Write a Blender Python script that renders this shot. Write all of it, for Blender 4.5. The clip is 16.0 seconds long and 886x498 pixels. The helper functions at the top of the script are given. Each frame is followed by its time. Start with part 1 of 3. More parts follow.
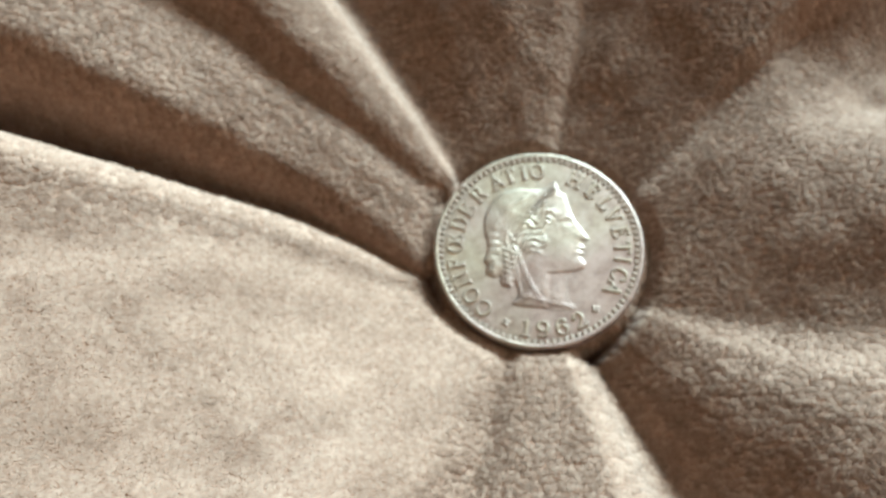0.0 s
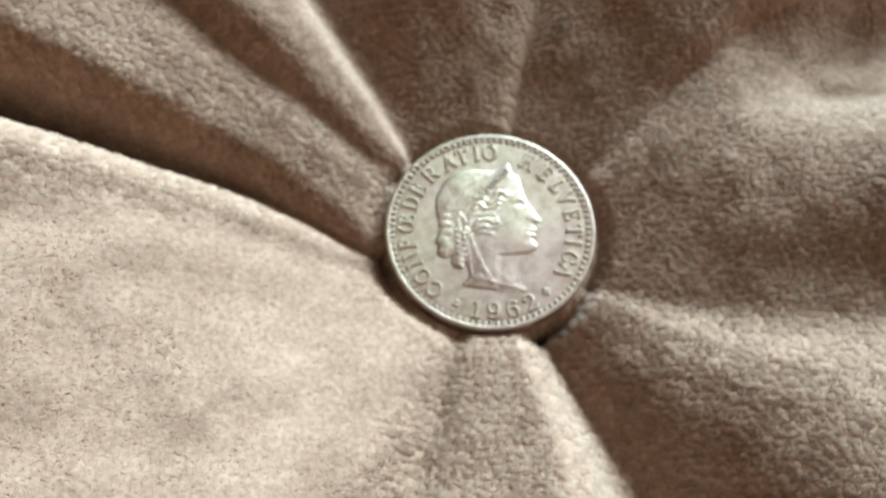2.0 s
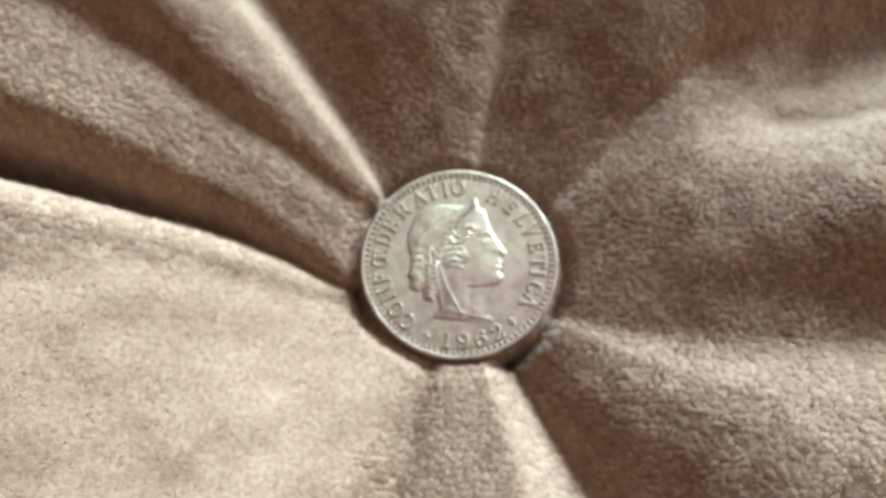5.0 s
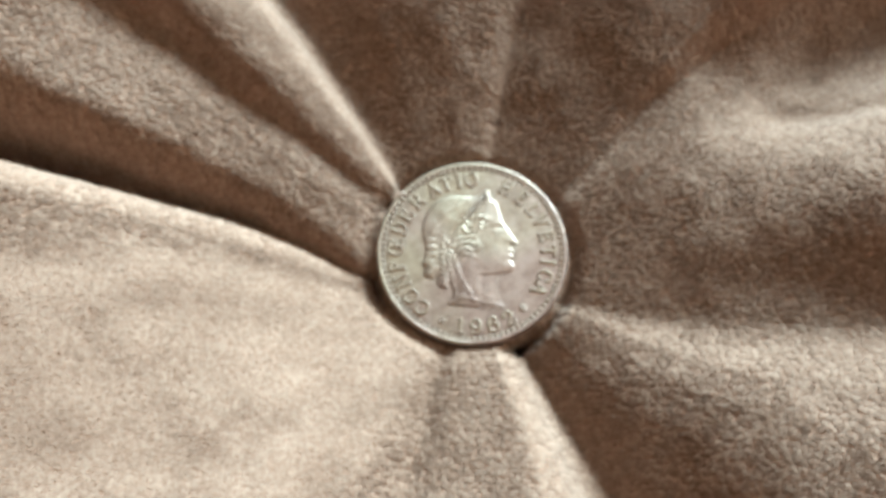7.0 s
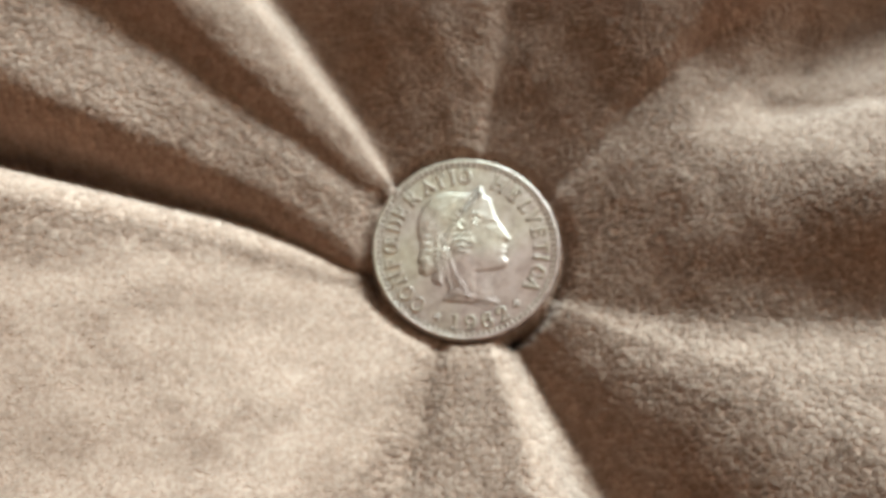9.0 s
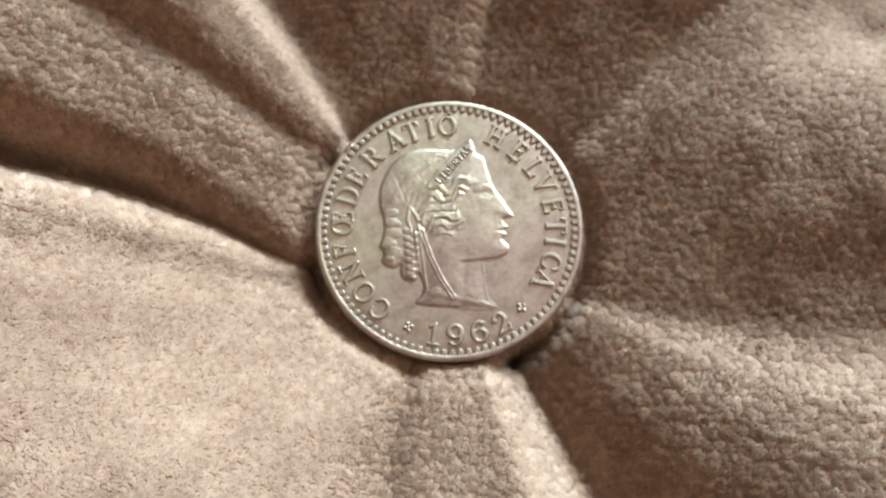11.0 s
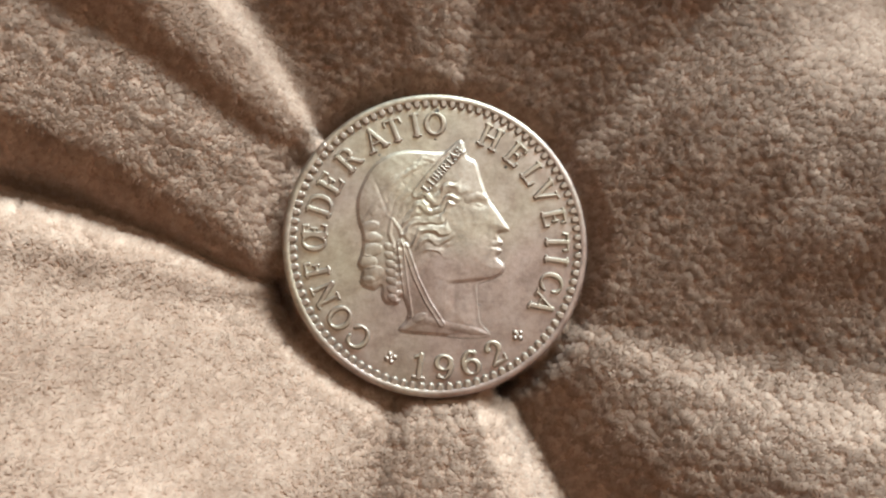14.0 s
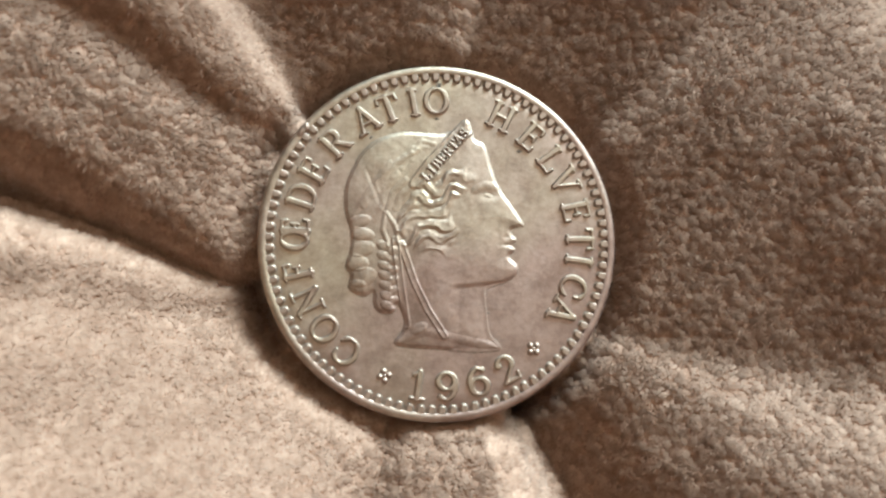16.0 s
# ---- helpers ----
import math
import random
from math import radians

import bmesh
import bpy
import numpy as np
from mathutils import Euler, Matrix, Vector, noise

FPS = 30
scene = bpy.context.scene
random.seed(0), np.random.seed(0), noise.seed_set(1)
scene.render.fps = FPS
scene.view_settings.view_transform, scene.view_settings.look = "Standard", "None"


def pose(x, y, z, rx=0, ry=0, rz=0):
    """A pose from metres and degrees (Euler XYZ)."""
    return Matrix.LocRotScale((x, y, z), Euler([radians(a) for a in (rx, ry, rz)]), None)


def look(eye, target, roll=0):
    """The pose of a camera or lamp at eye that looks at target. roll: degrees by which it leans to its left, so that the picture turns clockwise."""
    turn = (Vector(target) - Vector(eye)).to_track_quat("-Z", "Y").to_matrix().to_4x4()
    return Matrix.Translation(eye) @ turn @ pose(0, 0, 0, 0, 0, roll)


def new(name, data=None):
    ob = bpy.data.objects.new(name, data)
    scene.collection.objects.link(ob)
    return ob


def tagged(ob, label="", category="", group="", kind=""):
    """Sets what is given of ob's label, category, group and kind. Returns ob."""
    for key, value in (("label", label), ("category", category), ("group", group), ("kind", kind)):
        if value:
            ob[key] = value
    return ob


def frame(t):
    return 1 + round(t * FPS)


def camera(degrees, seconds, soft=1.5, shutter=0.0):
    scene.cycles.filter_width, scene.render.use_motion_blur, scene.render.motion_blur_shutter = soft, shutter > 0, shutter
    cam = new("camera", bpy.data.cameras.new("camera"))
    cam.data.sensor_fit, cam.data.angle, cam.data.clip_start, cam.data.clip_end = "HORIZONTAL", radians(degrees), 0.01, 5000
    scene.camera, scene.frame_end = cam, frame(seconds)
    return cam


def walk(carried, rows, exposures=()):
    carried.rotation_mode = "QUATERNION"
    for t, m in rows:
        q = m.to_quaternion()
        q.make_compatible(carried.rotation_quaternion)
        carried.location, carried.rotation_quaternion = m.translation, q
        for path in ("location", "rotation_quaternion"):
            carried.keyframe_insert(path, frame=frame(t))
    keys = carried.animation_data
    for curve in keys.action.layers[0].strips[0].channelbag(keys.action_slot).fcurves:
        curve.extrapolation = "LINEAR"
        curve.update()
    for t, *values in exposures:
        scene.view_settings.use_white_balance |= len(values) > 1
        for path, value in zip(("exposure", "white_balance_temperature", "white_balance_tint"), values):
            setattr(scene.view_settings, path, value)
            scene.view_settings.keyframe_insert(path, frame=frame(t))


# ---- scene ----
# the camera's way, in centimetres and degrees round the coin
WAY = (
    (0, -0.363, -3.456, 8.904, 21.09, 2.73, 2.82),
    (0.5, -0.403, -3.504, 8.877, 21.65, 2.40, 2.83),
    (1, -0.604, -3.440, 8.995, 21.31, 0.58, 3.03),
    (1.5, -0.528, -3.399, 8.826, 20.81, -0.70, 2.88),
    (2, -0.455, -3.511, 8.789, 20.43, -0.87, 2.46),
    (2.5, -0.132, -3.041, 8.936, 18.61, -0.57, 2.20),
    (3, -0.303, -3.196, 9.126, 18.55, -0.73, 1.91),
    (3.5, -0.397, -3.224, 8.896, 18.67, -0.55, 1.82),
    (4, -0.130, -3.068, 9.467, 18.03, -0.06, 1.56),
    (4.5, -0.070, -2.935, 9.564, 17.83, 0.07, 1.45),
    (7, -0.222, -3.193, 9.920, 17.94, 0.05, 1.59),
    (7.5, -0.178, -3.280, 9.750, 17.75, 0.11, 1.68),
    (8, -0.293, -3.354, 9.903, 17.41, 0.09, 1.60),
    (8.5, -0.227, -2.953, 10.263, 16.13, -0.07, 1.33),
    (9, -0.147, -2.838, 10.206, 15.45, 0.34, 1.03),
    (9.5, -0.015, -2.171, 8.920, 13.99, 0.56, 1.02),
    (10, -0.022, -2.076, 8.018, 14.01, 0.17, 0.90),
    (12.5, -0.547, -1.126, 6.787, 9.01, -3.98, 0.65),
    (13, -0.582, -0.989, 6.635, 7.95, -4.60, 0.65),
    (13.5, -0.508, -1.016, 6.390, 7.65, -4.58, 0.68),
    (14, -0.589, -0.878, 6.447, 7.30, -5.67, 0.71),
    (14.5, -0.533, -0.879, 6.216, 7.73, -5.42, 0.66),
    (15, -0.575, -0.612, 5.956, 6.79, -5.97, 0.66),
    (15.5, -0.539, -0.599, 5.658, 6.46, -5.61, 0.70),
    (16, -0.463, -0.715, 5.506, 6.81, -5.14, 0.69),
)
cam = camera(50.0, 16.0, soft=2.3)
cam.data.dof.use_dof = True
cam.data.dof.focus_distance, cam.data.dof.aperture_fstop = 0.062, 55.0
walk(cam, [(t, pose(x / 100, y / 100, z / 100, a, b, c)) for t, x, y, z, a, b, c in WAY],
     ((0, 0.49, 5680, -7), (4.5, 0.51, 5720, -6), (9, 0.43, 5940, -2), (12.5, 0.39, 6140, 2), (14.5, 0.35, 6280, 4), (16, 0.33, 6310, 4)))

# ---- light ----
world = bpy.data.worlds.new("sky")
scene.world = world
world.use_nodes = True
wn = world.node_tree
sky = wn.nodes.new("ShaderNodeTexSky")
sky.sky_type = "NISHITA"
sky.sun_disc = False
sky.sun_elevation, sky.sun_rotation = radians(35), radians(30)
wn.links.new(sky.outputs[0], wn.nodes["Background"].inputs[0])
wn.nodes["Background"].inputs[1].default_value = 0.06

WIN_X, WIN_Z = (0.4, 2.5), (0.35, 1.75)
ROOM, EAST = 2.2, 3.5
FLOOR, TOP = -0.022, 2.4
# cool area lamp added in an unseen window, set to light the folds
lamp = bpy.data.lights.new("added_window_light", "AREA")
lamp.shape, lamp.size, lamp.size_y = "RECTANGLE", WIN_X[1] - WIN_X[0] - 0.1, WIN_Z[1] - WIN_Z[0] - 0.1
lamp.energy, lamp.color = 274.0, (0.775, 0.964, 1.045)
lo = new("added_window_light", lamp)
lo.matrix_world = look((sum(WIN_X) / 2, ROOM - 0.02, sum(WIN_Z) / 2), (sum(WIN_X) / 2, 0, sum(WIN_Z) / 2))


# ---- materials ----
def material(name, rough=0.6, metal=0.0):
    m = bpy.data.materials.new(name)
    m.use_nodes = True
    n = m.node_tree
    b = n.nodes["Principled BSDF"]
    b.inputs["Roughness"].default_value, b.inputs["Metallic"].default_value = rough, metal
    return m, n, b


def noise_node(n, scale, detail=3.0, rough=0.55):
    co = n.nodes.new("ShaderNodeTexCoord")
    t = n.nodes.new("ShaderNodeTexNoise")
    t.inputs["Scale"].default_value, t.inputs["Detail"].default_value, t.inputs["Roughness"].default_value = scale, detail, rough
    n.links.new(co.outputs["Object"], t.inputs["Vector"])
    return t.outputs["Fac"]


def ramp(n, fac, stops):
    r = n.nodes.new("ShaderNodeValToRGB")
    while len(r.color_ramp.elements) < len(stops):
        r.color_ramp.elements.new(0.5)
    for e, (p, c) in zip(r.color_ramp.elements, stops):
        e.position, e.color = p, (*c, 1)
    n.links.new(fac, r.inputs[0])
    return r.outputs[0]


def mixed(n, a, b, fac, how="MULTIPLY"):
    x = n.nodes.new("ShaderNodeMix")
    x.data_type, x.blend_type = "RGBA", how
    x.inputs[0].default_value = fac
    n.links.new(a, x.inputs[6])
    n.links.new(b, x.inputs[7])
    return x.outputs[2]


def bump(n, b, height, distance, strength=1.0):
    x = n.nodes.new("ShaderNodeBump")
    x.inputs["Distance"].default_value, x.inputs["Strength"].default_value = distance, strength
    n.links.new(height, x.inputs["Height"])
    n.links.new(x.outputs[0], b.inputs["Normal"])


def plush(name, yarn=False, gap_shade=(1, 1, 1)):
    m, n, b = material(name, 0.9)
    base = ramp(n, noise_node(n, 1900, 2), ((0.3, (0.366, 0.230, 0.166)), (0.7, (0.508, 0.350, 0.267))))
    big = ramp(n, noise_node(n, 70, 3), ((0.3, (0.93, 0.92, 0.91)), (0.7, (1, 1, 1))))
    mid = ramp(n, noise_node(n, 420, 2), ((0.3, (0.90, 0.885, 0.875)), (0.65, (1, 1, 1))))
    col = mixed(n, mixed(n, base, big, 1.0), mid, 1.0)
    g = n.nodes.new("ShaderNodeNewGeometry")
    isl = ramp(n, g.outputs["Random Per Island"], ((0.0, (0.90, 0.89, 0.88)), (1.0, (1.0, 1.0, 1.0))))
    col = mixed(n, col, isl, 1.0)
    tint = n.nodes.new("ShaderNodeRGB")
    tint.outputs[0].default_value = (*gap_shade, 1)
    col = mixed(n, col, tint.outputs[0], 1.0)
    if yarn:
        t = n.nodes.new("ShaderNodeAttribute")
        t.attribute_name = "yarn"
        col = mixed(n, col, ramp(n, t.outputs["Fac"], ((0.0, (0.76, 0.72, 0.70)), (1.0, (1.04, 1.03, 1.03)))), 1.0)
    n.links.new(col, b.inputs["Base Color"])
    b.inputs["Sheen Weight"].default_value = 0.36
    b.inputs["Sheen Roughness"].default_value = 0.4
    b.inputs["Sheen Tint"].default_value = (1.0, 0.95, 0.915, 1)
    b.inputs["Specular IOR Level"].default_value = 0.15
    return m, n, b


# the backing is coloured darker than the pile on it, as shade in the gaps
PLUSH, pn, pb = plush("plush_backing", gap_shade=(0.78, 0.735, 0.71))
bump(pn, pb, noise_node(pn, 2200, 3), 0.0004, 0.7)
PILE, _, _ = plush("plush_pile", True)


def coin_metal():
    m, n, b = material("cupronickel", 0.34, 1.0)
    tone = ramp(n, noise_node(n, 260, 5, 0.6), ((0.3, (0.40, 0.338, 0.290)), (0.7, (0.51, 0.44, 0.384))))
    fine = ramp(n, noise_node(n, 2600, 4, 0.7), ((0.25, (0.78, 0.76, 0.74)), (0.55, (1, 1, 1))))
    # patchy toning plus a painted reflection, straw upper left to dark rose lower right
    co, run = n.nodes.new("ShaderNodeTexCoord"), n.nodes.new("ShaderNodeVectorMath")
    run.operation = "DOT_PRODUCT"
    run.inputs[1].default_value = (14.0, -16.0, 0.0)
    n.links.new(co.outputs["Object"], run.inputs[0])
    both = n.nodes.new("ShaderNodeMath")
    n.links.new(noise_node(n, 120, 2, 0.5), both.inputs[0])
    n.links.new(run.outputs["Value"], both.inputs[1])
    toning_reflection = ramp(n, both.outputs[0], ((0.34, (0.99, 0.955, 0.86)), (0.47, (0.93, 0.865, 0.83)), (0.64, (0.81, 0.70, 0.71))))
    worn = ramp(n, noise_node(n, 520, 6, 0.65), ((0.38, (0.80, 0.765, 0.755)), (0.56, (1, 1, 1))))
    n.links.new(mixed(n, mixed(n, mixed(n, tone, toning_reflection, 1.0), worn, 1.0), fine, 1.0), b.inputs["Base Color"])
    r = n.nodes.new("ShaderNodeMapRange")
    r.inputs[3].default_value, r.inputs[4].default_value = 0.41, 0.54
    n.links.new(noise_node(n, 700, 4), r.inputs[0])
    n.links.new(r.outputs[0], b.inputs["Roughness"])
    bump(n, b, noise_node(n, 3500, 5, 0.65), 0.00004, 0.5)
    return m


METAL = coin_metal()
# dirt, and shade painted as dark metal, along the foot of the relief
DIRT_SHADE, tnn, tnb = material("dirt_shade", 0.62, 0.7)
tnn.links.new(ramp(tnn, noise_node(tnn, 2200, 4), ((0.3, (0.15, 0.12, 0.095)), (0.7, (0.36, 0.305, 0.255)))), tnb.inputs["Base Color"])


def paint(name, colour, scale=6.0):
    m, n, b = material(name, 0.8)
    c = ramp(n, noise_node(n, scale, 5), ((0.3, tuple(0.93 * v for v in colour)), (0.7, colour)))
    n.links.new(c, b.inputs["Base Color"])
    bump(n, b, noise_node(n, 180, 3), 0.001, 0.3)
    return m


# unseen walls and ceiling, coloured so that their bounce warms the shaded folds
WALL = paint("wall_bounce", (0.34, 0.175, 0.108))
CEIL = paint("ceiling_bounce", (0.50, 0.36, 0.26))
WOOD = paint("floor_wood", (0.26, 0.17, 0.11), 14)
FRAME = paint("window_paint", (0.8, 0.8, 0.78))
GLASS, gn, gb = material("window_glass", 0.02)
gb.inputs["Transmission Weight"].default_value = 1.0


# ---- builders ----
def part(name, data, mat, parent=None, label=""):
    if isinstance(data, bmesh.types.BMesh):
        me = bpy.data.meshes.new(name)
        data.to_mesh(me)
        data.free()
    else:
        me = data
    if not me.materials:
        me.materials.append(mat)
    ob = new(name, me)
    ob.parent = parent
    return tagged(ob, label)


def mesh_from(name, verts, faces, smooth=True):
    """A mesh from arrays: faces all of one length."""
    verts, faces = np.asarray(verts, dtype=np.float32), np.asarray(faces, dtype=np.int32)
    k = faces.shape[1]
    me = bpy.data.meshes.new(name)
    me.vertices.add(len(verts))
    me.vertices.foreach_set("co", verts.ravel())
    me.loops.add(faces.size)
    me.loops.foreach_set("vertex_index", faces.ravel())
    me.polygons.add(len(faces))
    me.polygons.foreach_set("loop_start", np.arange(0, faces.size, k, dtype=np.int32))
    me.polygons.foreach_set("use_smooth", np.full(len(faces), smooth))
    me.update(calc_edges=True)
    return me


def boxes(*spans):
    bm = bmesh.new()
    for x0, x1, y0, y1, z0, z1 in spans:
        bmesh.ops.create_cube(bm, size=1, matrix=Matrix.LocRotScale(
            ((x0 + x1) / 2, (y0 + y1) / 2, (z0 + z1) / 2), None, (x1 - x0, y1 - y0, z1 - z0)))
    return bm


# ---- unseen room, added to close the place and bounce light ----
W = 0.12
R_ = ROOM
lo_z, hi_z = FLOOR - 0.1, TOP + 0.1
tagged(part("floor", boxes((-R_, EAST, -R_, R_, lo_z, FLOOR)), WOOD), "dark brown wooden floor under the blanket", "floor", kind="structure")
tagged(part("ceiling", boxes((-R_, EAST, -R_, R_, TOP, hi_z)), CEIL), "plain tan ceiling, unseen, added to bounce warm light", "ceiling", kind="structure")
x0, x1 = WIN_X
z0, z1 = WIN_Z
north = boxes((-R_ - W, x0, R_, R_ + W, lo_z, hi_z), (x1, EAST + W, R_, R_ + W, lo_z, hi_z), (x0, x1, R_, R_ + W, lo_z, z0), (x0, x1, R_, R_ + W, z1, hi_z))
tagged(part("wall_north", north, WALL), "plain red-brown wall with a window opening, unseen, added to bounce warm light", "wall", kind="structure")
tagged(part("wall_south", boxes((-R_ - W, EAST + W, -R_ - W, -R_, lo_z, hi_z)), WALL), "plain red-brown wall, unseen, added to bounce warm light", "wall", kind="structure")
tagged(part("wall_east", boxes((EAST, EAST + W, -R_, R_, lo_z, hi_z)), WALL), "plain red-brown wall, unseen, added to bounce warm light", "wall", kind="structure")
tagged(part("wall_west", boxes((-R_ - W, -R_, -R_, R_, lo_z, hi_z)), WALL), "plain red-brown wall, unseen, added to bounce warm light", "wall", kind="structure")
# this window is out of view, added to go with the lamp
window = tagged(new("unseen_window"), "white window, unseen, added as the place the daylight comes from", "window", kind="structure")
f = 0.05
part("window_frame", boxes((x0, x0 + f, R_ + 0.03, R_ + 0.09, z0, z1), (x1 - f, x1, R_ + 0.03, R_ + 0.09, z0, z1),
                           (x0 + f, x1 - f, R_ + 0.03, R_ + 0.09, z0, z0 + f), (x0 + f, x1 - f, R_ + 0.03, R_ + 0.09, z1 - f, z1)), FRAME, window)
pane = part("pane", boxes((x0 + f, x1 - f, R_ + 0.055, R_ + 0.063, z0 + f, z1 - f)), GLASS, window)
pane.visible_shadow = False


# ---- the blanket: folds that run together under the coin ----
def smooth(t):
    t = np.clip(t, 0, 1)
    return t * t * (3 - 2 * t)


# angle round the coin in degrees, rise of the fold, per distance
FOLDS_LOW = ((-180, 0.50), (-176, 0.59), (-160, 0.645), (-140, 0.625), (-122, 0.60), (-113, 0.54), (-108, 0.45), (-103, 0.33), (-98, 0.36), (-88, 0.415),
        (-77, 0.46), (-71, 0.44), (-65, 0.16), (-60, 0.16), (-54, 0.215), (-48, 0.25), (-42, 0.27), (-34, 0.285), (-27, 0.275), (-21, 0.22), (-16, 0.185),
        (-8, 0.185))
FOLDS_HIGH = ((2, 0.205), (14, 0.225), (24, 0.245), (32, 0.26), (38, 0.262), (42, 0.265), (46, 0.285), (54, 0.295), (60, 0.295), (72, 0.28),
        (77, 0.21), (80.5, 0.18), (84, 0.205), (88, 0.255), (98, 0.335), (112, 0.29), (127, 0.12), (129.5, 0.15), (131.5, 0.37), (133.5, 0.435),
        (137, 0.475), (141, 0.505), (145, 0.515), (147, 0.465), (149, 0.40), (150.5, 0.395), (153.5, 0.415), (158, 0.445), (163, 0.465), (168.5, 0.485),
        (173, 0.37), (175.5, 0.20), (177.5, 0.22), (180, 0.50))
# angle, and how deep the fold lies close to the coin
DEPTHS = ((-180, -0.26), (-170, -0.27), (-158, -0.21), (-144, -0.13), (-125, -0.05), (-112, -0.06), (-104, -0.12), (-97, -0.03), (-75, 0.0), (-68, -0.18), (-61, -0.50), (-54, -0.36), (-44, -0.22),
          (-34, -0.17), (-26, -0.17), (-18, -0.20), (-8, -0.16), (5, -0.14), (20, -0.10), (30, -0.10), (36, -0.15), (41, -0.25), (46, -0.33), (52, -0.38), (62, -0.42), (76, -0.41), (81, -0.41), (85, -0.28),
          (95, -0.23), (115, -0.25), (127, -0.28), (130, -0.24), (134, -0.13), (141, -0.11), (148, -0.14), (156, -0.08), (166, -0.08), (173, -0.14), (177, -0.26), (180, -0.26))


def fold_table(rows):
    a = np.arange(-180, 180, 0.25)
    keys = np.array(rows)
    s = np.interp(a, keys[:, 0], keys[:, 1])
    k = np.exp(-0.5 * (np.arange(-24, 25) * 0.25 / 1.1) ** 2)
    k /= k.sum()
    return a, np.convolve(np.concatenate((s[-24:], s, s[:24])), k, "valid")


TAB_A, TAB_S = fold_table(FOLDS_LOW + FOLDS_HIGH)
TAB_D = fold_table(DEPTHS)[1]


def waves(x, y, step, seed):
    """Smooth uneven value noise in -1..1, step long."""
    rng = np.random.RandomState(seed)
    g = rng.uniform(-1, 1, (64, 64))
    u, v = x / step, y / step
    i, j = np.floor(u).astype(int), np.floor(v).astype(int)
    a, b = smooth(u - i), smooth(v - j)
    at = lambda p, q: g[p % 64, q % 64]
    return (at(i, j) * (1 - a) + at(i + 1, j) * a) * (1 - b) + (at(i, j + 1) * (1 - a) + at(i + 1, j + 1) * a) * b


def cloth(x, y):
    """Height of the fabric, all in centimetres, z = 0 being the coin's face."""
    r = np.hypot(x, y)
    th = np.degrees(np.arctan2(y, x))
    # the folds bend a little on their way out
    out = np.clip(r - 1.2, 0, 4)
    near = lambda at, width: np.exp(-(((th - at + 180) % 360 - 180) / width) ** 2)
    bend = (4.6 * out - 7) * near(-20, 15)
    bend = bend + (16.5 * np.exp(-out / 0.5) - 3.5 * smooth(out / 1.8) - 1.3 * smooth((out - 1.6) / 2)) * near(186, 24)
    bend = bend + 6 * np.exp(-out / 0.8) * near(134, 9)
    bend = bend - (8 * np.exp(-out / 0.5) + 1.5 * smooth((r - 3.6) / 1.5)) * near(42, 10)
    at = (th - bend + 180) % 360 - 180
    s, deep = np.interp(at, TAB_A, TAB_S, period=360), np.interp(at, TAB_A, TAB_D, period=360)
    d = r - 0.97
    rise = np.where(d > 0, np.sqrt(np.maximum(d, 0) ** 2 + 0.04) - 0.2, 0)
    z = s * rise * 1.08
    inner = smooth((1.14 - r) / 0.16)
    z = (z + deep) * (1 - inner) - 0.175 * inner - np.minimum(0, deep + 0.1) * -0.9 * np.exp(-((r - 1.12) / 0.08) ** 2)
    # the coin's weight presses a groove round its edge
    z = z - 0.10 * np.exp(-((r - 1.14) / 0.09) ** 2) * (1 - 0.7 * near(-95, 28))
    # the right-hand fold is a round pillow that flattens and then falls away
    past = lambda at_r: (np.sqrt((r - at_r) ** 2 + 0.3) + r - at_r) * 0.5
    z = z - 0.12 * past(1.9) * smooth(at / 40) * smooth((47 - at) / 5) - 0.62 * past(2.8) * np.exp(-((at - 32) / 12) ** 2) + 0.14 * past(2.5) * np.exp(-((at - 3) / 10) ** 2)
    z = z - 0.13 * past(3.2) * near(-150, 28) + 0.26 * past(2.3) * np.exp(-((th + 38) / 16) ** 2)
    z = z + 0.035 * waves(x, y, 0.9, 3) * smooth((r - 1.2) / 1.5) + 0.02 * waves(x, y, 0.35, 4) * smooth((r - 1.1) / 1)
    # a second crease near the right-hand crest
    z = z - 0.16 * np.exp(-((y - 1.85 - 0.10 * (x - 4)) / 0.22) ** 2) * smooth((x - 3.1) / 0.9)
    # further out the sheet evens out
    far = smooth((r - 4.6) / 6)
    roll = 1.0 + 0.9 * waves(x + 40, y + 10, 7.0, 5) + 0.4 * waves(x, y, 3.1, 6)
    z = z * (1 - far) + roll * far
    edge = smooth((np.maximum(np.abs(x) / 55, np.abs(y) / 45) - 0.9) / 0.1)
    return z * (1 - edge) - 1.95 * edge


def axis(inner0, inner1, step, lo, hi):
    mid = np.arange(inner0, inner1 + step / 2, step)
    up, dn, s = [inner1], [inner0], step
    while up[-1] < hi or dn[-1] > lo:
        s *= 1.16
        up.append(up[-1] + s), dn.append(dn[-1] - s)
    return np.concatenate((np.clip(dn[:0:-1], lo, None), mid, np.clip(up[1:], None, hi)))


def unique_axis(*a):
    v = axis(*a)
    keep = np.concatenate(([True], np.diff(v) > 1e-6))
    return v[keep]


gx, gy = unique_axis(-5.6, 5.6, 0.03, -55, 55), unique_axis(-3.8, 4.2, 0.03, -45, 45)
X, Y = np.meshgrid(gx, gy)
Z = cloth(X, Y)
nx, ny = len(gx), len(gy)
idx = np.arange(nx * ny).reshape(ny, nx)
quads = np.stack((idx[:-1, :-1], idx[:-1, 1:], idx[1:, 1:], idx[1:, :-1]), -1).reshape(-1, 4)
blanket = part("blanket", mesh_from("blanket", np.stack((X, Y, Z), -1).reshape(-1, 3) / 100, quads), PLUSH)
